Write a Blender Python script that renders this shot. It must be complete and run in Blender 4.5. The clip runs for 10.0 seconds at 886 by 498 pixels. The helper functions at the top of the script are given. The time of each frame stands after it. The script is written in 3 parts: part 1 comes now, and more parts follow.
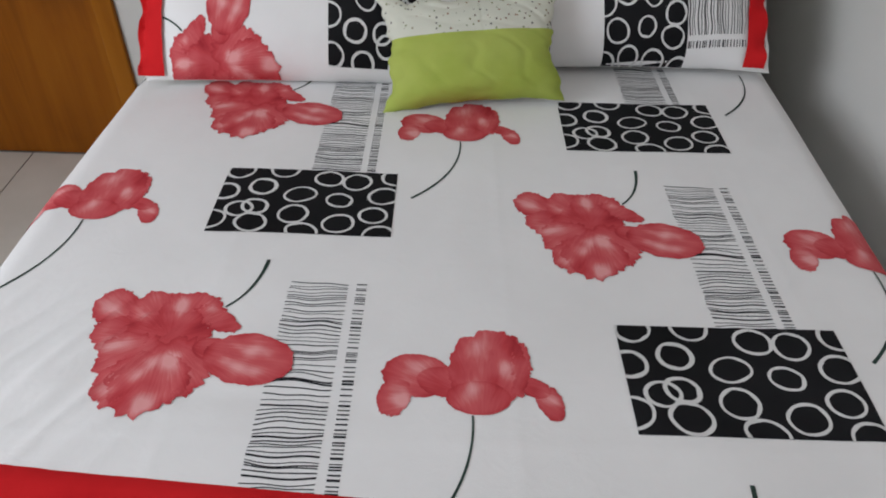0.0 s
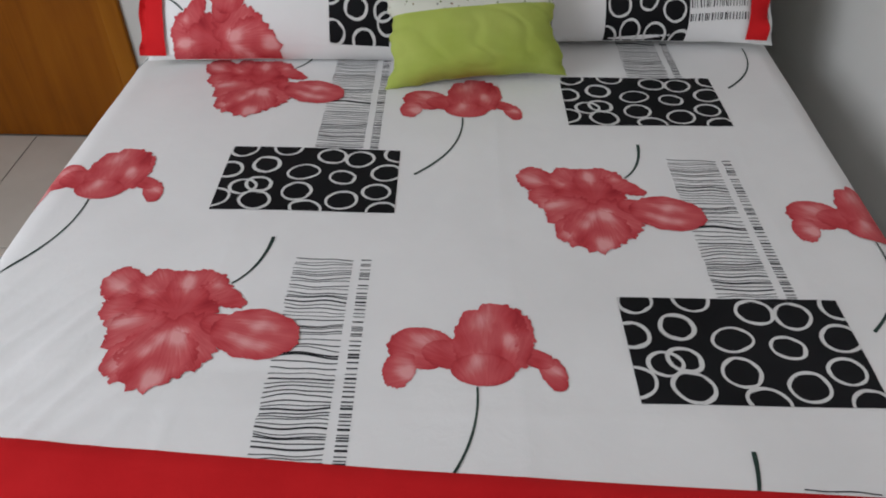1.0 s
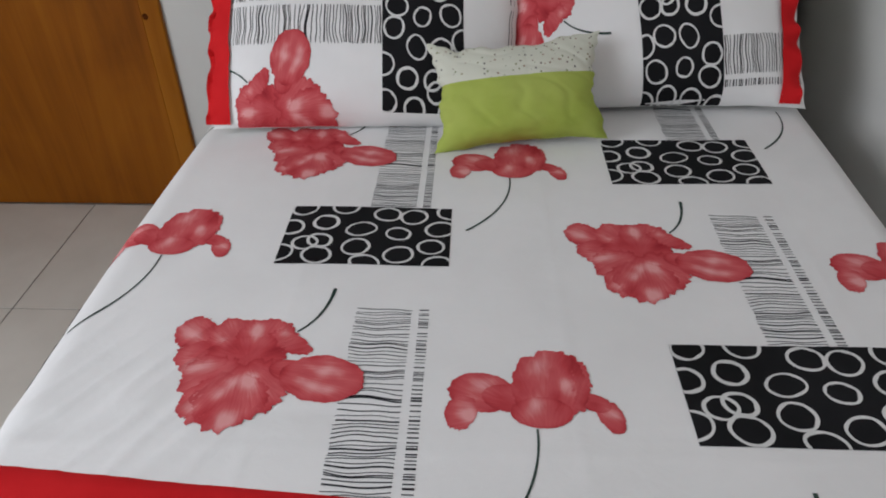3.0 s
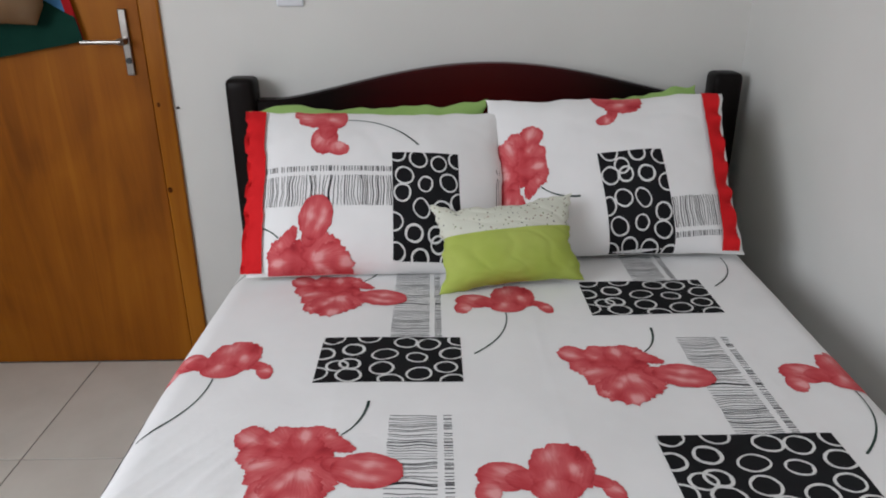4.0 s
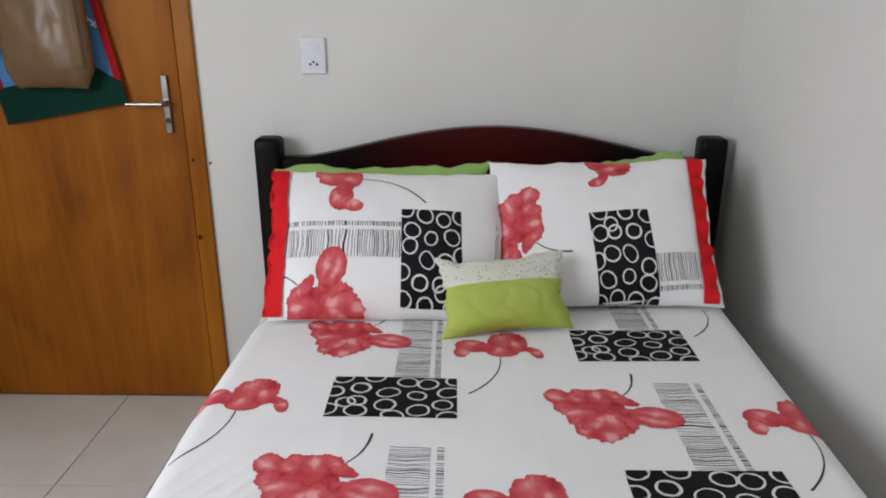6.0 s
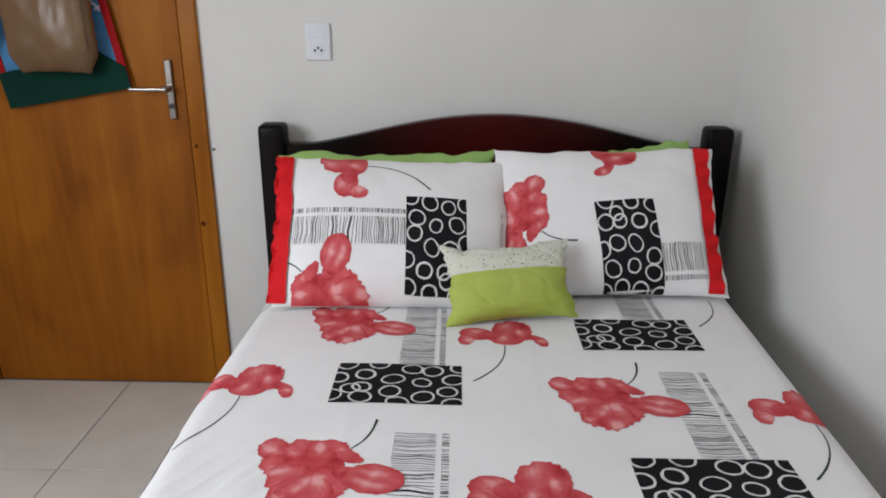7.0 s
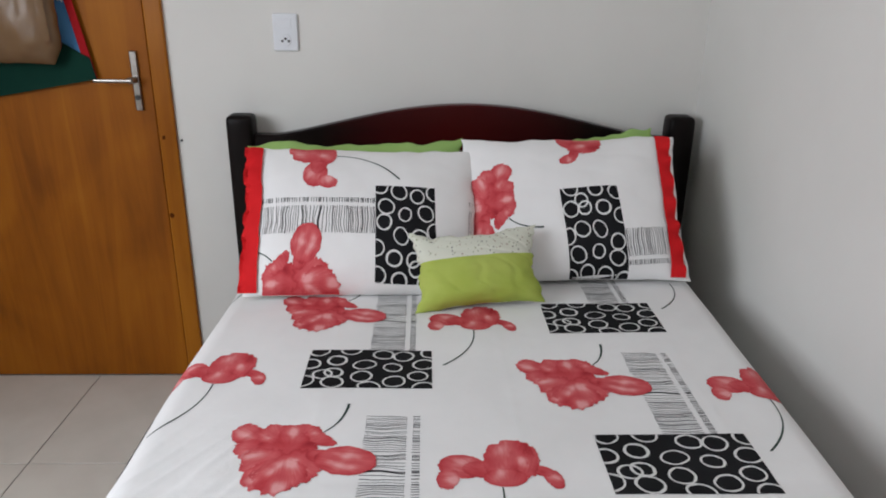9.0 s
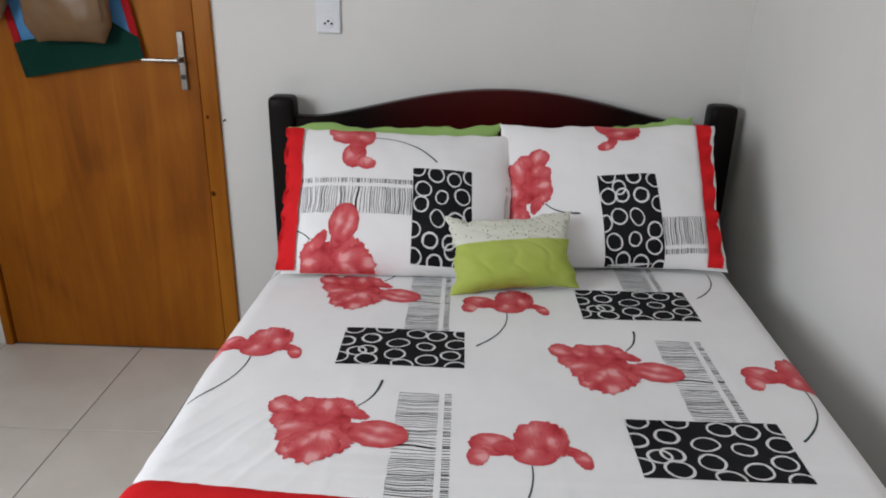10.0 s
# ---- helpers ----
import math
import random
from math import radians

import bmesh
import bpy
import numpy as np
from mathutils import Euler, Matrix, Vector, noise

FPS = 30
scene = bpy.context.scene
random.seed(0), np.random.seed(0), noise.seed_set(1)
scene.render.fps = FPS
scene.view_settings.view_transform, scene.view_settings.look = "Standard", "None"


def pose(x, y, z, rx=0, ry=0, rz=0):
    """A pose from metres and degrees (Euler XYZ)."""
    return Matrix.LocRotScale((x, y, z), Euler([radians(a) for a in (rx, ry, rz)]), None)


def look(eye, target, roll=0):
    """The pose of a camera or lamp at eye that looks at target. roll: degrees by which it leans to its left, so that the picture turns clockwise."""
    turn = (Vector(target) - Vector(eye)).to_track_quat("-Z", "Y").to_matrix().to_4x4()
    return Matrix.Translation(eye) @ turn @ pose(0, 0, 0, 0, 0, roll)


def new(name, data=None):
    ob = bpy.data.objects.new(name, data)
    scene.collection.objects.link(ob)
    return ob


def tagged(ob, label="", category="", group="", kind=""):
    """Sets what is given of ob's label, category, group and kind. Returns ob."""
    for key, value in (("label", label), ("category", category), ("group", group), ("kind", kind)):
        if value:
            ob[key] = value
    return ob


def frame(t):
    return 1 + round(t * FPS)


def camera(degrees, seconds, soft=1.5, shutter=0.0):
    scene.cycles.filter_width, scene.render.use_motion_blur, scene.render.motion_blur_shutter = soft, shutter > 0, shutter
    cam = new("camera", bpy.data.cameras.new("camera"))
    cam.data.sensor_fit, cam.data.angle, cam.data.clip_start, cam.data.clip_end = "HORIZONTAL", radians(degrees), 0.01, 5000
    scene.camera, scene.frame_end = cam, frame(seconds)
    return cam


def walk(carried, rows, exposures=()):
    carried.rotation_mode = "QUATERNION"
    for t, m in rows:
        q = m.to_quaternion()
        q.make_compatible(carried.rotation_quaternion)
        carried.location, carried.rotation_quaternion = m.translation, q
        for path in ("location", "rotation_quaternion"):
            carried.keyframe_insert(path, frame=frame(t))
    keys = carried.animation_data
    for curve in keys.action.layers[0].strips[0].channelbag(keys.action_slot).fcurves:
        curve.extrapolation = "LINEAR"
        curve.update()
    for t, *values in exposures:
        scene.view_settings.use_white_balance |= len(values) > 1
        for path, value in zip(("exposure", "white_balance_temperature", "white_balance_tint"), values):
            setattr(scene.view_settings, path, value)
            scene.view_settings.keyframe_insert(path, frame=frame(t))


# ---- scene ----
cam = camera(63.7, 10.0, 1.9)
PATH = [
    (0, (-0.015, -1.83, 1.231), (-0.007, -0.313, -0.072), 1.9),
    (0.5, (-0.016, -1.839, 1.233), (-0.01, -0.333, -0.083), 1.4),
    (1, (-0.014, -1.84, 1.229), (-0.016, -0.358, -0.114), 1.0),
    (1.5, (-0.019, -1.847, 1.237), (0.008, -0.375, -0.116), 1.7),
    (2, (-0.021, -1.839, 1.227), (0.013, -0.358, -0.117), 1.3),
    (2.5, (-0.022, -1.853, 1.226), (0.011, -0.337, -0.078), 0.0),
    (3, (-0.05, -1.892, 1.236), (-0.132, -0.285, 0.049), -1.0),
    (3.2, (-0.068, -1.923, 1.235), (-0.046, -0.22, 0.187), 0.1),
    (4.3, (-0.139, -2.176, 1.304), (-0.12, -0.324, 0.55), -0.5),
    (4.5, (-0.113, -2.207, 1.321), (-0.168, -0.369, 0.534), -0.1),
    (5, (-0.091, -2.24, 1.327), (-0.17, -0.4, 0.546), -0.2),
    (5.5, (-0.088, -2.251, 1.343), (-0.147, -0.381, 0.637), -0.4),
    (5.7, (-0.09, -2.256, 1.352), (-0.12, -0.366, 0.698), 0.1),
    (6.8, (-0.098, -2.258, 1.353), (-0.134, -0.371, 0.689), 0.2),
    (7, (-0.105, -2.255, 1.341), (-0.134, -0.373, 0.665), 0.6),
    (7.5, (-0.103, -2.279, 1.335), (-0.065, -0.38, 0.71), 1.0),
    (8, (-0.104, -2.283, 1.342), (-0.055, -0.406, 0.652), 1.3),
    (8.5, (-0.097, -2.287, 1.344), (-0.04, -0.414, 0.646), 1.1),
    (9, (-0.099, -2.286, 1.345), (-0.048, -0.413, 0.645), 0.7),
    (9.5, (-0.097, -2.293, 1.336), (-0.135, -0.43, 0.61), 0.6),
    (10, (-0.103, -2.304, 1.335), (-0.146, -0.442, 0.605), 1.3),
]
EXPOSURES = [(0, -0.76), (1, -0.87), (2, -0.93), (3, -0.89), (4.5, -0.62), (5.5, -0.60), (7, -0.58), (8.5, -0.62), (10, -0.64)]
walk(cam, [(t, look(eye, target, roll)) for t, eye, target, roll in PATH], EXPOSURES)

# ---- light ----
world = bpy.data.worlds.new("sky")
scene.world = world
world.use_nodes = True
wn = world.node_tree
sky = wn.nodes.new("ShaderNodeTexSky")
sky.sky_type, sky.sun_disc = "NISHITA", False
sky.sun_elevation, sky.sun_rotation = radians(50), radians(120)
wn.links.new(sky.outputs[0], wn.nodes["Background"].inputs[0])
wn.nodes["Background"].inputs[1].default_value = 0.12

# room: headboard wall at y = 0, right wall, left wall with the window, back wall
X_R, X_L, Y_B, Z_C = 0.772, -1.98, -3.60, 2.6
WIN = (-3.00, -1.40, 0.95, 2.20)  # y0, y1, z0, z1 of the window in the left wall


def area_lamp(name, m, sx, sy, watts, colour):
    d = bpy.data.lights.new(name, "AREA")
    d.shape, d.size, d.size_y, d.energy, d.color = "RECTANGLE", sx, sy, watts, colour
    ob = new(name, d)
    ob.matrix_world = m
    return ob


WIN_Y, WIN_Z = (WIN[0] + WIN[1]) / 2, (WIN[2] + WIN[3]) / 2
area_lamp("window_daylight", look((X_L - 0.06, WIN_Y, WIN_Z), (X_R - 0.9, WIN_Y + 0.70, WIN_Z - 1.3)), 1.50, 1.15, 70, (0.89, 0.93, 1.0))


# ---- materials ----
def nodes_of(name, rough=0.6, metal=0.0):
    m = bpy.data.materials.new(name)
    m.use_nodes = True
    t = m.node_tree
    b = t.nodes["Principled BSDF"]
    b.inputs["Roughness"].default_value, b.inputs["Metallic"].default_value = rough, metal
    return m, t, b


def add(t, kind, **values):
    n = t.nodes.new(kind)
    for k, v in values.items():
        n.inputs[k.replace("_", " ")].default_value = v
    return n


def ramp(t, fac, stops):
    r = t.nodes.new("ShaderNodeValToRGB")
    e = r.color_ramp.elements
    while len(e) < len(stops):
        e.new(0.5)
    for k, (p, c) in zip(e, stops):
        k.position, k.color = p, (*c, 1)
    t.links.new(fac, r.inputs[0])
    return r.outputs[0]


def relief(t, b, height, strength, distance):
    n = add(t, "ShaderNodeBump", Strength=strength, Distance=distance)
    t.links.new(height, n.inputs["Height"])
    t.links.new(n.outputs[0], b.inputs["Normal"])


def coords(t, scale=(1, 1, 1), kind="Object"):
    c = t.nodes.new("ShaderNodeTexCoord")
    m = t.nodes.new("ShaderNodeMapping")
    m.inputs["Scale"].default_value = scale
    t.links.new(c.outputs[kind], m.inputs[0])
    return m.outputs[0]


def noisy(t, vec, scale, detail=4.0, rough=0.55, distort=0.0):
    n = add(t, "ShaderNodeTexNoise", Scale=scale, Detail=detail, Roughness=rough, Distortion=distort)
    t.links.new(vec, n.inputs["Vector"])
    return n.outputs[0]


def speckled(name, low, high, scale, rough=0.6, fine=300.0, bump=0.15, dist=0.001, metal=0.0, stretch=(1, 1, 1)):
    """A surface of two tones mottled at one scale with fine grain at another."""
    m, t, b = nodes_of(name, rough, metal)
    v = coords(t, stretch)
    t.links.new(ramp(t, noisy(t, v, scale), [(0.3, low), (0.7, high)]), b.inputs["Base Color"])
    relief(t, b, noisy(t, v, fine, 3), bump, dist)
    return m


def cloth(name, low, high, rough=0.8, weave=900.0, sheen=0.0):
    m, t, b = nodes_of(name, rough)
    v = coords(t)
    t.links.new(ramp(t, noisy(t, v, 7, 5), [(0.3, low), (0.7, high)]), b.inputs["Base Color"])
    mix = t.nodes.new("ShaderNodeMath")
    mix.operation = "MULTIPLY_ADD"
    mix.inputs[1].default_value = 6.0
    t.links.new(noisy(t, v, 22, 4, 0.6, 0.6), mix.inputs[0])
    t.links.new(noisy(t, v, weave, 2), mix.inputs[2])
    relief(t, b, mix.outputs[0], 0.14, 0.0012)
    b.inputs["Sheen Weight"].default_value = sheen
    b.inputs["Specular IOR Level"].default_value = 0.12
    return m


M_WALL = speckled("wall_paint", (0.70, 0.69, 0.66), (0.76, 0.75, 0.72), 1.7, 0.7, 160, 0.12, 0.0015)
M_CEIL = speckled("ceiling_paint", (0.78, 0.78, 0.76), (0.82, 0.82, 0.80), 1.5, 0.8)
M_TILE = speckled("cream_tile", (0.62, 0.59, 0.53), (0.70, 0.67, 0.61), 5, 0.25, 60, 0.03, 0.001)
M_GROUT = speckled("grout", (0.20, 0.185, 0.165), (0.28, 0.26, 0.235), 30, 0.9)
M_SHEET = cloth("white_cotton", (0.83, 0.825, 0.82), (0.88, 0.875, 0.87), 0.6)
M_RED = cloth("red_cotton", (0.57, 0.011, 0.015), (0.67, 0.018, 0.022), 0.8)
M_BLACK = cloth("black_print", (0.007, 0.007, 0.008), (0.014, 0.014, 0.016), 0.75)
M_RING = cloth("white_print", (0.66, 0.66, 0.65), (0.76, 0.76, 0.75), 0.7)
M_LINE = cloth("dark_line_print", (0.015, 0.016, 0.020), (0.035, 0.036, 0.042), 0.8)
M_STEM = cloth("green_stem_print", (0.020, 0.035, 0.030), (0.05, 0.085, 0.07), 0.8)
M_GREEN = cloth("green_pillow_cotton", (0.28, 0.45, 0.13), (0.34, 0.52, 0.17), 0.85)
M_LIME = cloth("lime_cotton", (0.36, 0.45, 0.075), (0.43, 0.50, 0.12), 0.85)
M_MATTRESS = cloth("mattress_ticking", (0.6, 0.6, 0.58), (0.7, 0.7, 0.68))
M_CHROME = speckled("brushed_chrome", (0.22, 0.20, 0.18), (0.32, 0.30, 0.28), 40, 0.28, 200, 0.05, 0.0005, 1.0)
M_PLASTIC = speckled("white_plastic", (0.74, 0.76, 0.80), (0.78, 0.80, 0.84), 9, 0.35, 100, 0.02)
M_HOLE = speckled("dark_socket_hole", (0.02, 0.02, 0.02), (0.04, 0.04, 0.04), 9, 0.6)
M_NAIL = speckled("grey_nail", (0.12, 0.12, 0.12), (0.2, 0.2, 0.2), 50, 0.4, 100, 0.05, 0.0005, 0.8)
M_BLUE = cloth("blue_felt", (0.07, 0.22, 0.45), (0.10, 0.28, 0.52), 0.9)
M_PINE_GREEN = cloth("dark_green_felt", (0.004, 0.030, 0.022), (0.008, 0.043, 0.030), 0.95)
M_FELT_RED = cloth("red_felt", (0.33, 0.010, 0.014), (0.41, 0.016, 0.022), 0.9)


def flower_material():
    """Red petal print: its own tone from dark crimson to pale pink, with fine veins fanning out from the petal's base."""
    m, t, b = nodes_of("red_flower_print", 0.78)
    b.inputs["Specular IOR Level"].default_value = 0.12
    veins = noisy(t, coords(t, (5.0, 0.8, 1), "UV"), 2.0, 3, 0.55, 1.6)
    tone = t.nodes.new("ShaderNodeAttribute")
    tone.attribute_name = "tone"
    mix = add(t, "ShaderNodeMath")
    mix.operation = "MULTIPLY_ADD"
    mix.inputs[1].default_value = 0.30
    t.links.new(veins, mix.inputs[0])
    t.links.new(tone.outputs["Fac"], mix.inputs[2])
    col = ramp(t, mix.outputs[0], [(0.34, (0.33, 0.020, 0.029)), (0.57, (0.54, 0.058, 0.070)), (0.75, (0.64, 0.120, 0.130)), (1.0, (0.80, 0.36, 0.36))])
    t.links.new(col, b.inputs["Base Color"])
    relief(t, b, noisy(t, coords(t), 900, 2), 0.2, 0.0008)
    return m


def dotted_material():
    """Cream cotton with small scattered dark and coloured dots."""
    m, t, b = nodes_of("cream_dotted_cotton", 0.85)
    v = coords(t)
    vo = add(t, "ShaderNodeTexVoronoi", Scale=105.0, Randomness=1.0)
    t.links.new(v, vo.inputs["Vector"])
    dot = ramp(t, vo.outputs["Distance"], [(0.17, (1, 1, 1)), (0.24, (0, 0, 0))])
    tint = ramp(t, vo.outputs["Color"], [(0.25, (0.20, 0.24, 0.10)), (0.5, (0.34, 0.20, 0.12)), (0.75, (0.10, 0.10, 0.09))])
    mx = t.nodes.new("ShaderNodeMix")
    mx.data_type = "RGBA"
    mx.inputs[6].default_value = (0.66, 0.67, 0.57, 1)
    t.links.new(dot, mx.inputs[0])
    t.links.new(tint, mx.inputs[7])
    t.links.new(mx.outputs[2], b.inputs["Base Color"])
    relief(t, b, noisy(t, v, 900, 2), 0.2, 0.001)
    return m


def door_wood(name, dark, mid, light, rough=0.5, sx=9.0, sz=0.55):
    m, t, b = nodes_of(name, rough)
    v = coords(t, (sx, sx, sz))
    w0 = noisy(t, v, 1.6, 7, 0.62, 1.1)
    w1 = noisy(t, coords(t, (3.0, 3.0, 1.6)), 1.3, 3, 0.5, 0.8)
    wm = add(t, "ShaderNodeMath")
    wm.operation = "MULTIPLY_ADD"
    wm.inputs[1].default_value = 0.55
    t.links.new(w1, wm.inputs[0])
    w2 = add(t, "ShaderNodeMath")
    w2.operation = "MULTIPLY"
    w2.inputs[1].default_value = 0.5
    t.links.new(w0, w2.inputs[0])
    t.links.new(w2.outputs[0], wm.inputs[2])
    w = wm.outputs[0]
    t.links.new(ramp(t, w, [(0.36, dark), (0.53, mid), (0.70, light)]), b.inputs["Base Color"])
    relief(t, b, noisy(t, coords(t, (160, 160, 6)), 1.0, 3), 0.12, 0.0006)
    b.inputs["Specular IOR Level"].default_value = 0.16
    b.inputs["Coat Weight"].default_value = 0.0
    b.inputs["Coat Roughness"].default_value = 0.3
    return m


def headboard_wood():
    """Dark stain on the posts and the ends, shading to red mahogany in the middle of the panel."""
    m, t, b = nodes_of("mahogany_sunburst", 0.3)
    c = t.nodes.new("ShaderNodeTexCoord")
    sp = t.nodes.new("ShaderNodeSeparateXYZ")
    t.links.new(c.outputs["Object"], sp.inputs[0])
    a = t.nodes.new("ShaderNodeMath")
    a.operation = "ABSOLUTE"
    t.links.new(sp.outputs[0], a.inputs[0])
    n = noisy(t, coords(t, (1.5, 8, 14)), 2.5, 5)
    s = t.nodes.new("ShaderNodeMath")
    s.operation = "MULTIPLY_ADD"
    s.inputs[1].default_value = 0.14
    t.links.new(n, s.inputs[0])
    t.links.new(a.outputs[0], s.inputs[2])
    col = ramp(t, s.outputs[0], [(0.10, (0.052, 0.004, 0.004)), (0.30, (0.036, 0.003, 0.004)), (0.50, (0.007, 0.004, 0.004))])
    t.links.new(col, b.inputs["Base Color"])
    relief(t, b, noisy(t, coords(t, (3, 120, 120)), 1.0, 3), 0.08, 0.0005)
    b.inputs["Specular IOR Level"].default_value = 0.14
    return m


def film_material():
    m, t, b = nodes_of("brown_glossy_wrap", 0.25)
    v = coords(t)
    t.links.new(ramp(t, noisy(t, v, 6, 5), [(0.3, (0.140, 0.080, 0.038)), (0.7, (0.20, 0.117, 0.058))]), b.inputs["Base Color"])
    relief(t, b, noisy(t, coords(t, (1, 0.22, 1)), 14, 2, 0.45, 0.3), 0.4, 0.008)
    b.inputs["Specular IOR Level"].default_value = 0.3
    b.inputs["Coat Weight"].default_value = 0.12
    b.inputs["Coat Roughness"].default_value = 0.10
    return m


M_FLOWER = flower_material()
M_DOTS = dotted_material()
M_DOOR = door_wood("honey_pine_veneer", (0.185, 0.052, 0.003), (0.29, 0.088, 0.005), (0.37, 0.126, 0.008))
M_CASING = door_wood("honey_pine_casing", (0.23, 0.066, 0.003), (0.32, 0.104, 0.006), (0.39, 0.138, 0.010), 0.35, 16, 0.5)
M_HEAD = headboard_wood()
M_DARKWOOD = speckled("dark_stained_wood", (0.004, 0.003, 0.003), (0.010, 0.006, 0.005), 6, 0.42, 90, 0.06, 0.0008, 0.0, (1, 1, 0.15))
M_WRAP = film_material()
M_KNOT = speckled("pine_knot", (0.050, 0.012, 0.003), (0.11, 0.030, 0.005), 160, 0.95)
M_KNOT.node_tree.nodes["Principled BSDF"].inputs["Specular IOR Level"].default_value = 0.05
M_DARKWOOD.node_tree.nodes["Principled BSDF"].inputs["Specular IOR Level"].default_value = 0.12


# ---- building helpers ----
def finish(bm, name, mats, smooth=True):
    me = bpy.data.meshes.new(name)
    bm.to_mesh(me)
    bm.free()
    for m in mats if isinstance(mats, (list, tuple)) else [mats]:
        me.materials.append(m)
    if smooth:
        me.polygons.foreach_set("use_smooth", [True] * len(me.polygons))
    return me


def part(name, bm, mats, parent, label="", smooth=False):
    ob = new(name, finish(bm, name, mats, smooth))
    ob.parent = parent
    if label:
        ob["label"] = label
    return ob


def thing(name, label, category, at=(0, 0, 0), group="", kind=""):
    ob = new(name)
    ob.location = at
    ob.empty_display_size = 0.1
    return tagged(ob, label, category, group, kind)


def box(x0, x1, y0, y1, z0, z1, bevel=0.0, bm=None, seg=2):
    one = bmesh.new()
    bmesh.ops.create_cube(one, size=1)
    for v in one.verts:
        v.co = Vector(((x0 + x1) / 2 + v.co.x * (x1 - x0), (y0 + y1) / 2 + v.co.y * (y1 - y0), (z0 + z1) / 2 + v.co.z * (z1 - z0)))
    if bevel:
        bmesh.ops.bevel(one, geom=one.edges[:], offset=bevel, segments=seg, profile=0.5, affect="EDGES")
    if bm is None:
        return one
    me = bpy.data.meshes.new("tmp")
    one.to_mesh(me)
    one.free()
    bm.from_mesh(me)
    bpy.data.meshes.remove(me)
    return bm


def structure(name, bm, mats, label, category):
    ob = new(name, finish(bm, name, mats, False))
    return tagged(ob, label, category, "", "structure")


def grid(nu, nv, fn, bm=None):
    """A sheet of nu x nv quads through the points fn(a, b), a and b from 0 to 1."""
    bm = bm or bmesh.new()
    vs = [[bm.verts.new(fn(i / nu, j / nv)) for j in range(nv + 1)] for i in range(nu + 1)]
    for i in range(nu):
        for j in range(nv):
            bm.faces.new((vs[i][j], vs[i + 1][j], vs[i + 1][j + 1], vs[i][j + 1]))
    return bm


# ---- the printed pattern, flat, one repeat at a time ----
STEP_A, STEP_B = Vector((0.528, 0.236)), Vector((-0.012, 0.549))
# petals: centre, half sizes, turn; then the pale and (negative) dark spots of the print: centre, size, strength
A_LOBES = [(-0.064, 0.068, 0.026, 0.029, 25), (-0.042, 0.024, 0.034, 0.029, 0), (-0.012, 0.064, 0.037, 0.032, 0), (0.030, 0.064, 0.040, 0.031, -12),
           (0.064, 0.051, 0.032, 0.015, -32), (0.010, 0.020, 0.052, 0.042, 0), (-0.022, -0.010, 0.036, 0.036, 0), (0.036, -0.024, 0.037, 0.045, 8),
           (-0.014, -0.046, 0.031, 0.036, -10), (0.012, -0.045, 0.043, 0.044, 0)]
A_SPOTS = [(0.014, 0.072, 0.012, 0.55), (-0.068, 0.066, 0.013, 0.24), (-0.026, 0.053, 0.010, 0.20), (-0.044, 0.006, 0.015, 0.34), (0.028, -0.015, 0.013, 0.60),
           (0.006, -0.018, 0.011, 0.36), (-0.003, -0.038, 0.010, 0.26), (0.014, -0.080, 0.014, 0.42), (-0.028, -0.058, 0.011, 0.28), (0.052, 0.070, 0.010, 0.16),
           (0.088, -0.014, 0.009, 0.22), (0.106, -0.022, 0.010, 0.30), (0.124, -0.029, 0.010, 0.24), (0.098, 0.008, 0.009, 0.22), (0.116, 0.003, 0.010, 0.32),
           (0.134, -0.002, 0.010, 0.24), (0.045, 0.034, 0.026, -0.24), (0.000, 0.040, 0.020, -0.20), (-0.006, -0.060, 0.018, -0.14), (0.054, 0.000, 0.016, -0.18), (-0.035, 0.040, 0.014, -0.16)]
B_LOBES = [(-0.062, 0.056, 0.039, 0.031, -8), (-0.086, 0.025, 0.018, 0.026, -12), (-0.032, 0.047, 0.030, 0.021, -12), (0.084, 0.023, 0.014, 0.026, 18), (0.067, 0.042, 0.021, 0.013, -25),
           (0.048, 0.077, 0.020, 0.036, 0), (0.018, 0.070, 0.045, 0.055, 0), (0.007, 0.026, 0.035, 0.023, 0)]
B_SPOTS = [(-0.078, 0.022, 0.013, 0.48), (-0.065, 0.068, 0.014, 0.26), (0.008, 0.102, 0.012, 0.24), (0.038, 0.071, 0.011, 0.38), (-0.001, 0.037, 0.012, 0.32),
           (0.088, 0.026, 0.010, 0.36), (0.044, 0.098, 0.016, -0.26), (-0.036, 0.044, 0.018, -0.18), (0.026, 0.046, 0.016, -0.16), (0.066, 0.044, 0.012, -0.15)]
RINGS = [(.075, .044), (.336, .013), (.026, .392), (.235, .304), (.459, .418), (.604, .139), (.769, .177), (.687, .487), (.996, .076), (.937, .392),
         (.138, .658), (.224, .620), (-.007, .823), (.228, .861), (.448, .722), (.515, .968), (.705, .835), (.888, .696), (.929, .975)]
RECT_W, RECT_H = 0.260, 0.154


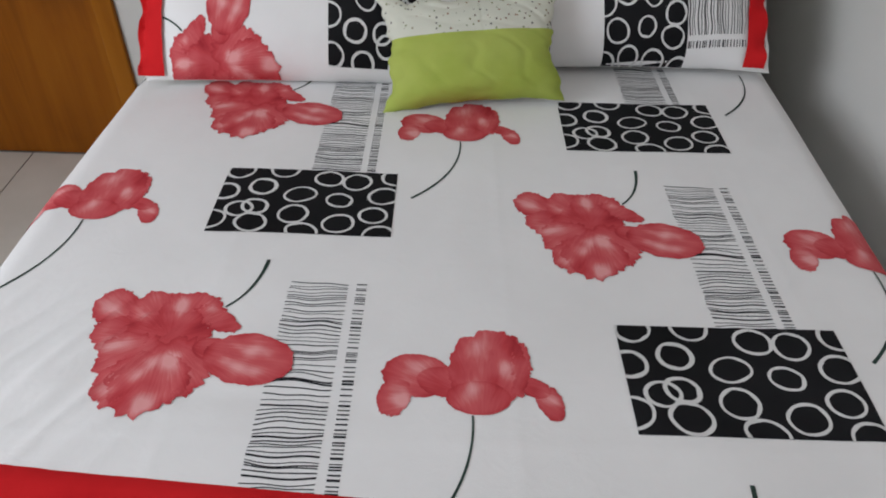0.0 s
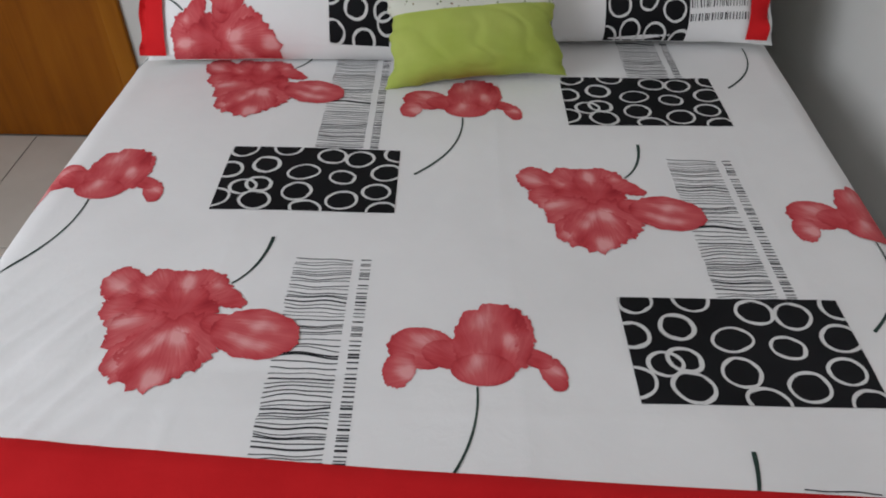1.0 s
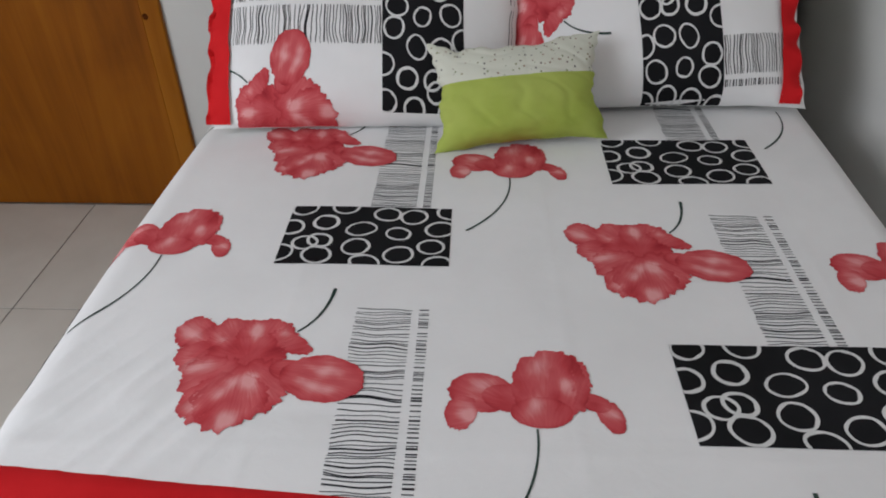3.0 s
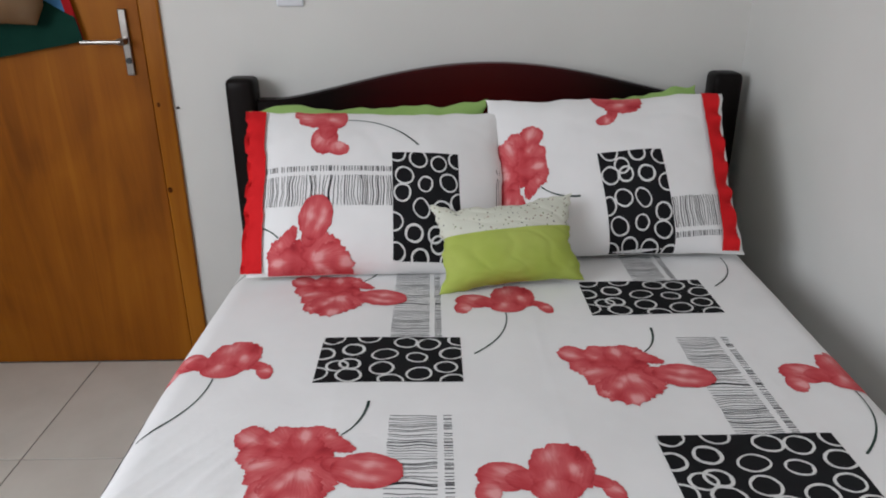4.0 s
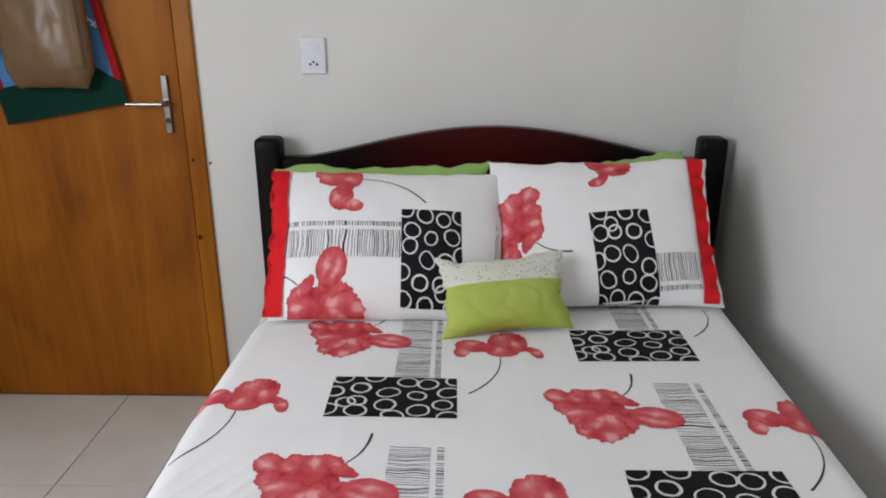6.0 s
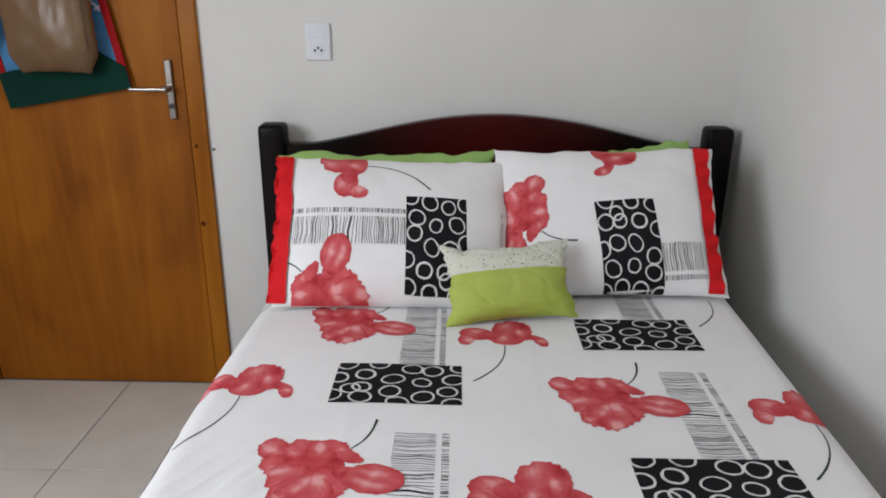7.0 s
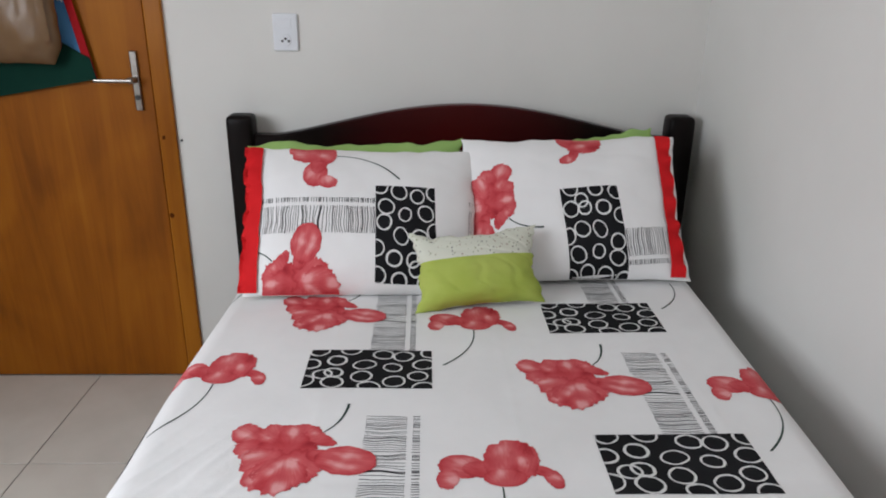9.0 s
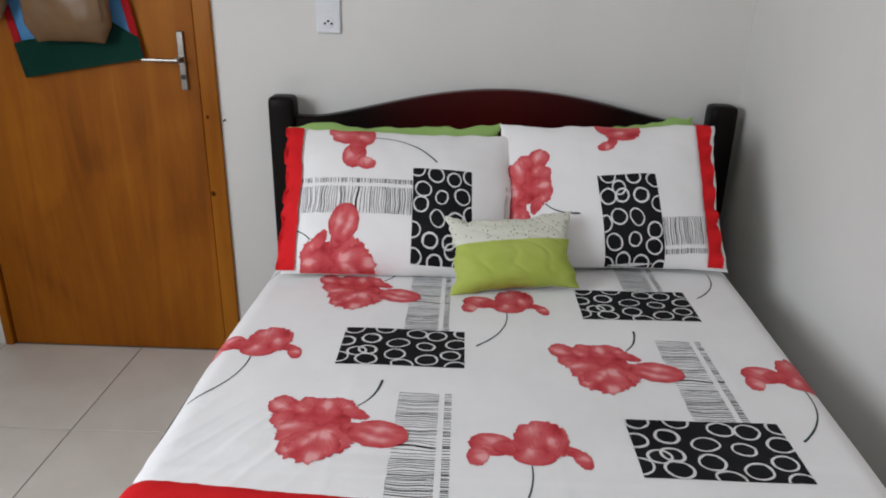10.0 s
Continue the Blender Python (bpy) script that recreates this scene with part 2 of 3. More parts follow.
def lobe(bm, cx, cy, a, b, rot, base, rag, seed, level, spots):
    """One petal as a fan of rings with a ragged rim; its texture runs from the flower's base outwards."""
    uvl = bm.loops.layers.uv.get("vein") or bm.loops.layers.uv.new("vein")
    tone = bm.verts.layers.float.get("tone") or bm.verts.layers.float.new("tone")
    n, rings = 90, 9
    c, s = math.cos(radians(rot)), math.sin(radians(rot))
    rows = []
    for k in range(0, rings + 1):
        row = []
        for i in range(n if k else 1):
            w = 2 * math.pi * i / n
            cw, sw = math.cos(w), math.sin(w)
            r = 1 + rag * (0.3 * abs(math.sin(w * 7 + seed + 1.5 * cw)) + noise.noise((cw * 2.2 + seed, sw * 2.2, seed * 1.7))
                           + 0.7 * noise.noise((cw * 5 + seed, sw * 5, 3.1)) + 1.0 * noise.noise((cw * 10 + seed, sw * 10, 5.1)))
            x, y = a * r * cw * k / rings, b * r * sw * k / rings
            v = bm.verts.new((cx + c * x - s * y, cy + s * x + c * y, level))
            q = 0.57 + 0.15 * noise.noise((v.co.x * 45, v.co.y * 45, seed)) - 0.13 * (k / rings) ** 5
            for sx, sy, size, power in spots:
                dx, dy = v.co.x - sx, v.co.y - sy
                # streaks that run out from the petal's base
                ex, ey = sx - base[0], sy - base[1]
                e = math.hypot(ex, ey) or 1.0
                lo, ac = (dx * ex + dy * ey) / e, (dy * ex - dx * ey) / e
                ac += 0.35 * size * noise.noise((v.co.x * 60, v.co.y * 60, 4.0))
                d = (lo / (1.05 * size)) ** 2 + (ac / (0.72 * size)) ** 2
                q += 0.90 * power * math.exp(-d)
            v[tone] = q
            row.append(v)
        rows.append(row)
    mid = rows[0][0]
    faces = [bm.faces.new((mid, rows[1][i], rows[1][(i + 1) % n])) for i in range(n)]
    for k in range(1, rings):
        faces += [bm.faces.new((rows[k][i], rows[k + 1][i], rows[k + 1][(i + 1) % n], rows[k][(i + 1) % n])) for i in range(n)]
    far = math.atan2(cy - base[1], cx - base[0])
    for f in faces:
        for l in f.loops:
            dx, dy = l.vert.co.x - base[0], l.vert.co.y - base[1]
            w = (math.atan2(dy, dx) - far + math.pi) % (2 * math.pi) - math.pi
            l[uvl].uv = (w + seed * 3.7, math.hypot(dx, dy) / 0.09 + seed)


def flower_a():
    bm = bmesh.new()
    for k, (cx, cy, a, b, r) in enumerate(A_LOBES):
        lobe(bm, cx, cy, a, b, r, (0.015, 0.022), 0.145, k + 1.3, k * 0.00004, A_SPOTS)
    lobe(bm, 0.070, 0.004, 0.024, 0.017, -14, (0.03, 0.012), 0.03, 8.1, 0.00045, A_SPOTS)
    lobe(bm, 0.114, -0.009, 0.052, 0.037, -12, (0.03, 0.012), 0.05, 9.2, 0.0005, A_SPOTS)
    return bm


def flower_b():
    bm = bmesh.new()
    for k, (cx, cy, a, b, r) in enumerate(B_LOBES):
        base = (-0.01, 0.03) if k < 3 else (0.05, 0.05) if k < 5 else (0.01, -0.04)
        lobe(bm, cx, cy, a, b, r, base, (0.06, 0.10, 0.04, 0.10, 0.04, 0.20, 0.09, 0.04)[k], k + 21.3, k * 0.00005, B_SPOTS)
    return bm


def stem(points, w0, w1):
    """A curved tapering line through three points."""
    bm = bmesh.new()
    p0, p1, p2 = (Vector(p) for p in points)
    last = None
    for i in range(19):
        t = i / 18
        p = p0 * (1 - t) ** 2 + p1 * 2 * t * (1 - t) + p2 * t * t
        d = ((p1 - p0) * (1 - t) + (p2 - p1) * t).normalized()
        w = (w0 + (w1 - w0) * t ** 1.6) / 2 * (1 + 0.2 * noise.noise((t * 9, w1 * 900, 0.3)))
        a, b = bm.verts.new((p.x - d.y * w, p.y + d.x * w, 0)), bm.verts.new((p.x + d.y * w, p.y - d.x * w, 0))
        if last:
            bm.faces.new((last[0], last[1], b, a))
        last = (a, b)
    return bm


def bars():
    """Thin wavy dark lines in a column, with a narrow column of dashes beside it."""
    bm = bmesh.new()
    rnd = random.Random(5)
    y = 0.119
    while y > -0.180:
        th = rnd.choice((0.0010, 0.0012, 0.0015, 0.0023))
        wob, jag = rnd.uniform(-0.5, 0.5), rnd.uniform(-0.0012, 0.0012)
        last = None
        for i in range(13):
            x = 0.140 + jag + (0.074 - jag) * i / 12
            dy = 0.0028 * noise.noise((x * 26, y * 34, 1.0)) * 2 + wob * 0.0035 * math.sin(i / 12 * 3.1)
            a, b = bm.verts.new((x, y + dy, 0)), bm.verts.new((x, y + dy - th, 0))
            if last:
                bm.faces.new((last[0], last[1], b, a))
            last = (a, b)
        if rnd.random() < 0.95:
            q = [bm.verts.new((u, y + w, 0)) for u, w in ((0.2245, 0), (0.2245, -th * 1.25), (0.2375, -th * 1.25), (0.2375, 0))]
            bm.faces.new(q)
        y -= rnd.choice((0.0018, 0.0036, 0.0044, 0.0052, 0.0066)) + th
    return bm


def cut(bm, point, normal):
    g = bm.verts[:] + bm.edges[:] + bm.faces[:]
    bmesh.ops.bisect_plane(bm, geom=g, dist=1e-6, plane_co=(*point, 0), plane_no=(*normal, 0), clear_outer=True)


def rectangle():
    return grid(24, 14, lambda a, b: (a * RECT_W, b * RECT_H, 0.0))


def ring(k):
    """One white ring of the black oblong, cut off at its edges."""
    bm = bmesh.new()
    rnd = random.Random(11 + k)
    u, v = RINGS[k]
    cx, cy = u * RECT_W, (1 - v) * RECT_H
    a, b, turn = rnd.uniform(0.0215, 0.0255), rnd.uniform(0.0188, 0.0220), rnd.uniform(-0.5, 0.5)
    if k == 7:
        a, b = 0.0208, 0.0174
    if k in (10, 11):
        a, b = 0.0212, 0.0184
    th, n, lev = rnd.uniform(0.0040, 0.0052), 36, 0.0003 + 0.00001 * k
    pairs = []
    for i in range(n):
        w = 2 * math.pi * i / n
        q = 1 + 0.05 * noise.noise((math.cos(w) + u * 9, math.sin(w) + v * 9, 2.0))
        f = 1 - th / a * (1 + 0.45 * noise.noise((math.cos(w) * 1.6 + u * 7, math.sin(w) * 1.6, v * 8)))
        x, y = a * q * math.cos(w), b * q * math.sin(w)
        x, y = x * math.cos(turn) - y * math.sin(turn), x * math.sin(turn) + y * math.cos(turn)
        pairs.append((bm.verts.new((cx + x, cy + y, lev)), bm.verts.new((cx + x * f, cy + y * f, lev))))
    for (o0, q0), (o1, q1) in zip(pairs, pairs[1:] + pairs[:1]):
        bm.faces.new((o0, o1, q1, q0))
    for p, d in (((0, 0), (-1, 0)), ((RECT_W, 0), (1, 0)), ((0, RECT_H), (0, 1)), ((0, 0), (0, -1))):
        cut(bm, p, d)
    return bm


def motifs():
    """Flat motifs of one repeat: name, offset from the large flower, maker, material, label."""
    return [
        ("printed_barcode", (0, 0), bars, M_LINE, "column of thin wavy black printed lines"),
        ("printed_stem", (0, 0), lambda: stem(((0.068, 0.072), (0.100, 0.100), (0.104, 0.160)), 0.0028, 0.0052), M_STEM, "dark green printed flower stem"),
        ("printed_flower", (0, 0), flower_a, M_FLOWER, "large ragged red printed flower"),
        ("printed_stem", (0.369, -0.081), lambda: stem(((0.0, 0.002), (0.004, -0.09), (-0.073, -0.160)), 0.0024, 0.0042), M_STEM, "thin curved printed stem"),
        ("printed_flower", (0.369, -0.081), flower_b, M_FLOWER, "drooping red printed iris flower"),
        ("printed_rectangle", (0.003, 0.216), rectangle, M_BLACK, "black printed oblong with white rings"),
    ]


def lay_print(parent, origin, turn, window, place, cells, widths=((1, 1), (1, 1)), leave=(), slip=(0, 0)):
    """Prints the repeats round origin, turned, cut to the straight-edged window, onto the cloth given by place(u, v, height).
    widths: how far the cloth is stretched in even and odd repeats, for flowers and for oblongs.
    slip: how far the small flowers of odd repeats have slipped."""
    c, s = math.cos(radians(turn)), math.sin(radians(turn))

    def laid(bm, o, k):
        for v in bm.verts:
            x, y = v.co.x * k + o.x, v.co.y * k + o.y
            v.co = Vector((origin[0] + c * x - s * y, origin[1] + s * x + c * y, v.co.z))
        for p, d in window:
            cut(bm, p, d)
        if len(bm.faces) < 3:
            bm.free()
            return None
        for v in bm.verts:
            v.co = place(v.co.x, v.co.y, 0.0006 + v.co.z)
        return bm

    for i, j in cells:
        for name, off, maker, mat, label in motifs():
            o = STEP_A * i + STEP_B * j + Vector(off)
            k = 1.0 if maker is bars else widths[i % 2][1 if maker is rectangle else 0]
            if i == 1 and off[0] > 0.3:
                o += Vector((slip[0], slip[1] * (1 + j)))
            if (name, i, j) in leave:
                continue
            bm = laid(maker(), o, k)
            if not bm:
                continue
            ob = part(name, bm, mat, parent, label, True)
            if maker is bars:
                ob["kind"] = "stuff"
            if maker is rectangle:
                for q in range(len(RINGS)):
                    bm = laid(ring(q), o, k)
                    if bm:
                        part("ring", bm, M_RING, ob, "", True)


# ---- the room ----
T = 0.15
structure("floor", box(X_L - T, X_R + T, Y_B - T, T, -0.12, -0.0025), M_GROUT, "grey grout bed under cream ceramic floor tiles", "floor")
structure("ceiling", box(X_L - T, X_R + T, Y_B - T, T, Z_C, Z_C + 0.1), M_CEIL, "plain white painted ceiling", "ceiling")
DX0, DX1, DZ = -1.745, -0.947, 2.10  # the door's opening
bm = box(X_L - T, DX0 - 0.01, 0, T, -0.02, Z_C)
box(DX1 + 0.01, X_R + T, 0, T, -0.02, Z_C, 0, bm)
box(DX0 - 0.01, DX1 + 0.01, 0, T, DZ + 0.01, Z_C, 0, bm)
structure("wall_north", bm, M_WALL, "off-white painted wall behind the headboard", "wall")
structure("wall_east", box(X_R, X_R + T, Y_B, 0, -0.02, Z_C), M_WALL, "off-white painted wall beside the bed", "wall")
bm = box(X_L - T, X_L, Y_B, WIN[0], -0.02, Z_C)
box(X_L - T, X_L, WIN[1], 0, -0.02, Z_C, 0, bm)
box(X_L - T, X_L, WIN[0], WIN[1], -0.02, WIN[2], 0, bm)
box(X_L - T, X_L, WIN[0], WIN[1], WIN[3], Z_C, 0, bm)
structure("wall_west", bm, M_WALL, "off-white painted wall with the window opening", "wall")
structure("wall_south", box(X_L - T, X_R + T, Y_B - T, Y_B, -0.02, Z_C), M_WALL, "plain off-white painted wall", "wall")


# ---- door ----
door = thing("door_1", "closed honey-coloured wooden door with a chrome lever", "door", ((DX0 + DX1) / 2, 0, 0), "", "structure")
ox = (DX0 + DX1) / 2
part("leaf", box(DX0 + 0.004 - ox, DX1 - 0.007 - ox, 0.004, 0.039, 0.001, DZ - 0.003, 0.002), M_DOOR, door)
part("casing", box(DX1 - ox, DX1 + 0.055 - ox, -0.014, 0.02, 0, DZ + 0.06, 0.004), M_CASING, door, "pine door casing")
part("casing", box(DX0 - 0.030 - ox, DX0 - ox, -0.014, 0.02, 0, DZ + 0.06, 0.004), M_CASING, door, "pine door casing")
part("casing", box(DX0 - ox, DX1 - ox, -0.014, 0.02, DZ + 0.001, DZ + 0.06, 0.004), M_CASING, door, "pine door casing")
part("door_stop", box(DX0 - ox, DX1 - ox, 0.045, 0.12, 0, DZ, 0.0), M_CASING, door)
for x, z, a, b in ((DX1 + 0.016, 0.872, 0.005, 0.007), (DX1 + 0.011, 0.612, 0.008, 0.009)):
    bm = bmesh.new()
    bmesh.ops.create_circle(bm, cap_ends=True, segments=14, radius=1.0, matrix=pose(x - ox, -0.0146, z, 90) @ Matrix.Diagonal((a, b, 1, 1)))
    part("knot", bm, M_KNOT, door, "dark brown knot in the pine")
handle = part("handle_plate", box(0.003, 0.025, -0.008, 0.006, -0.006, 0.176, 0.003), M_CHROME, door, "brushed chrome lock plate")
handle.location = (-1.012 - ox, 0.0, 0.962)
bm = box(0.000, 0.022, -0.046, -0.006, 0.081, 0.099, 0.005)
part("lever_neck", bm, M_CHROME, handle)
bm = box(-0.100, 0.020, -0.052, -0.040, 0.084, 0.096, 0.005, None, 3)
part("lever", bm, M_CHROME, handle, "chrome door lever")
bm = bmesh.new()
bmesh.ops.create_cone(bm, cap_ends=True, segments=16, radius1=0.008, radius2=0.008, depth=0.006, matrix=pose(0.015, -0.010, 0.035, 90))
part("keyhole", bm, M_HOLE, handle)


# ---- bed ----
Z_BED, R_EDGE = 0.600, 0.055
Y_HEAD, Y_FOOT = -0.11, -1.99
RED_AT = -1.472


def x_left(y):
    return -0.597 - 0.014 * min(1.0, max(0.0, (-0.60 - y) / 0.40))


def x_right(y):
    return 0.634 - 0.038 * min(1.2, max(0.0, -0.50 - y))


def bed_surface(u, v, up=0.0, drop_max=0.5):
    """The cloth on the mattress: flat on top, bent round the edges and hanging down."""
    xl = x_left(v) + R_EDGE
    xr, yf = x_right(v) - R_EDGE, Y_FOOT + R_EDGE
    bx, by = min(max(u, xl), xr), max(v, yf)
    du, dv = u - bx, v - by
    o = math.hypot(du, dv)
    z = Z_BED + 0.0035 * noise.noise((u * 2.3, v * 2.0, 0.4)) + 0.0015 * noise.noise((u * 7, v * 6, 2.0))
    # creases drawn towards the foot corner
    k = math.exp(-((u + 0.47) / 0.15) ** 2 - ((v + 1.34) / 0.15) ** 2)
    z += 0.0028 * k * max(0.0, 1 - 5 * abs(noise.noise(((u * 0.80 - v * 0.6) * 26, (u * 0.6 + v * 0.80) * 3, 0.0))))
    z += 0.0016 * math.exp(-((v + 1.36) / 0.03) ** 2) * noise.noise((u * 5, v * 30, 7))
    for at, line in ((0.07, u), (-0.30, u), (0.44, u), (-1.40, v)):
        z += 0.0006 * math.exp(-((line - at - 0.012 * noise.noise((u * 2, v * 2, at))) / 0.007) ** 2)
    if o < 1e-9:
        return Vector((bx, by, z + up))
    d = Vector((du / o, dv / o, 0))
    if o < R_EDGE * math.pi / 2:
        w = o / R_EDGE
        p = Vector((bx, by, z - R_EDGE)) + d * (R_EDGE * math.sin(w)) + Vector((0, 0, R_EDGE * math.cos(w)))
        return p + (d * math.sin(w) + Vector((0, 0, math.cos(w)))) * up
    fall = o - R_EDGE * math.pi / 2
    wave = 0.012 * min(1, fall / 0.2) * math.sin((u - v) * 22 + 2 * noise.noise((u * 3, v * 3, 5)))
    return Vector((bx, by, z - R_EDGE - fall)) + d * (R_EDGE + wave + 0.015 * fall + up)


bedspread = thing("bedspread", "white cotton bedspread with red flower print and red foot border", "bedspread")
U0, U1, V0 = -0.90, 0.86, -2.22


def red_line(u):
    return RED_AT - 0.055 * u + 0.03 * u * u


part("white_panel", grid(270, 220, lambda a, b: bed_surface(U0 + (U1 - U0) * a, red_line(U0 + (U1 - U0) * a) - 0.01 + (Y_HEAD - red_line(U0 + (U1 - U0) * a) + 0.01) * b)), M_SHEET, bedspread, "", True)


def red_point(a, b):
    u = U0 - 0.006 + (U1 - U0 + 0.012) * a
    v = red_line(u) + (V0 - red_line(u)) * b
    lift = 0.0035 + 0.004 * math.sin(min(1.0, b * 14) * math.pi / 2) + 0.0015 * noise.noise((u * 9, v * 9, 1))
    return bed_surface(u, v, lift if b > 0 else 0.0005)


part("red_border", grid(200, 90, red_point), M_RED, bedspread, "plain red cotton border", True)

win = [((U0, 0), (-1, 0)), ((U1, 0), (1, 0)), ((0, Y_HEAD - 0.05), (0, 1)), ((0.0, RED_AT - 0.001), (-0.055, -1))]
lay_print(bedspread, (-0.344, -1.290), 0, win, bed_surface, [(i, j) for i in (-1, 0, 1) for j in (-2, -1, 0, 1, 2)], ((1.0, 0.99), (1.0, 1.03)), (("printed_flower", 1, 1),), (0.013, 0.016))

mattress = tagged(new("mattress", finish(box(-0.590, 0.588, Y_FOOT + 0.01, -0.105, 0.36, 0.590, 0.045, None, 4), "mattress", M_MATTRESS, True)), "pale double mattress under the bedspread", "mattress")

# headboard with posts, and the frame
bed = thing("bed_frame", "dark mahogany bed frame with an arched headboard", "bed", (0, 0, 0))


def arch(x):
    return 0.897 + 0.096 * math.cos(min(1.0, abs(x - 0.030) / 0.59) * math.pi / 2) ** 1.25


def headboard(bm, z_of, z0, y0, y1, n=60, mid=0.014, half=0.64):
    for i in range(n):
        xa, xb = mid - half + 2 * half * i / n, mid - half + 2 * half * (i + 1) / n
        za, zb = z_of(xa), z_of(xb)
        front = [(xa, y0, z0), (xb, y0, z0), (xb, y0, zb - 0.006), (xa, y0, za - 0.006)]
        lip = [(xa, y0, za - 0.006), (xb, y0, zb - 0.006), (xb, y0 + 0.006, zb), (xa, y0 + 0.006, za)]
        top = [(xa, y0 + 0.006, za), (xb, y0 + 0.006, zb), (xb, y1, zb), (xa, y1, za)]
        back = [(xb, y1, z0), (xa, y1, z0), (xa, y1, za), (xb, y1, zb)]
        for q in (front, lip, top, back):
            bm.faces.new([bm.verts.new(p) for p in q])
    bmesh.ops.remove_doubles(bm, verts=bm.verts[:], dist=1e-5)
    return bm


part("headboard_panel", headboard(bmesh.new(), arch, 0.40, -0.085, -0.045), M_HEAD, bed, "arched panel stained dark with a red middle")


def post(x, rise):
    bm = bmesh.new()
    prof = [(0.040, 0.0), (0.041, 0.5), (0.041, 0.925), (0.0405, 0.944), (0.038, 0.952), (0.031, 0.957), (0.012, 0.959)]
    rows = []
    n = 20
    for r, z in prof:
        z = z + rise if z > 0.8 else z
        row = []
        for i in range(n):
            w = 2 * math.pi * i / n
            c, s = math.cos(w), math.sin(w)
            e = 0.36
            row.append(bm.verts.new((x + r * math.copysign(abs(c) ** e, c), -0.066 + r * math.copysign(abs(s) ** e, s), z)))
        rows.append(row)
    for a, b in zip(rows, rows[1:]):
        for i in range(n):
            bm.faces.new((a[i], a[(i + 1) % n], b[(i + 1) % n], b[i]))
    bm.faces.new(rows[-1])
    return bm


for x, rise in ((-0.668, 0.0), (0.699, 0.006)):
    part("headboard_post", post(x, rise), M_DARKWOOD, bed, "dark square post with a rounded top", True)
for x in (-0.583, 0.578):
    part("side_rail", box(x - 0.0125, x + 0.0125, Y_FOOT + 0.02, -0.11, 0.24, 0.35, 0.004), M_DARKWOOD, bed)
part("foot_rail", box(-0.570, 0.565, Y_FOOT + 0.02, Y_FOOT + 0.045, 0.24, 0.35, 0.004), M_DARKWOOD, bed)
part("slat_base", box(-0.570, 0.565, Y_FOOT + 0.046, -0.11, 0.325, 0.359, 0.003), M_DARKWOOD, bed)
for x in (-0.54, 0.535):
    part("leg", box(x - 0.03, x + 0.03, Y_FOOT + 0.05, Y_FOOT + 0.11, 0, 0.324, 0.004), M_DARKWOOD, bed)


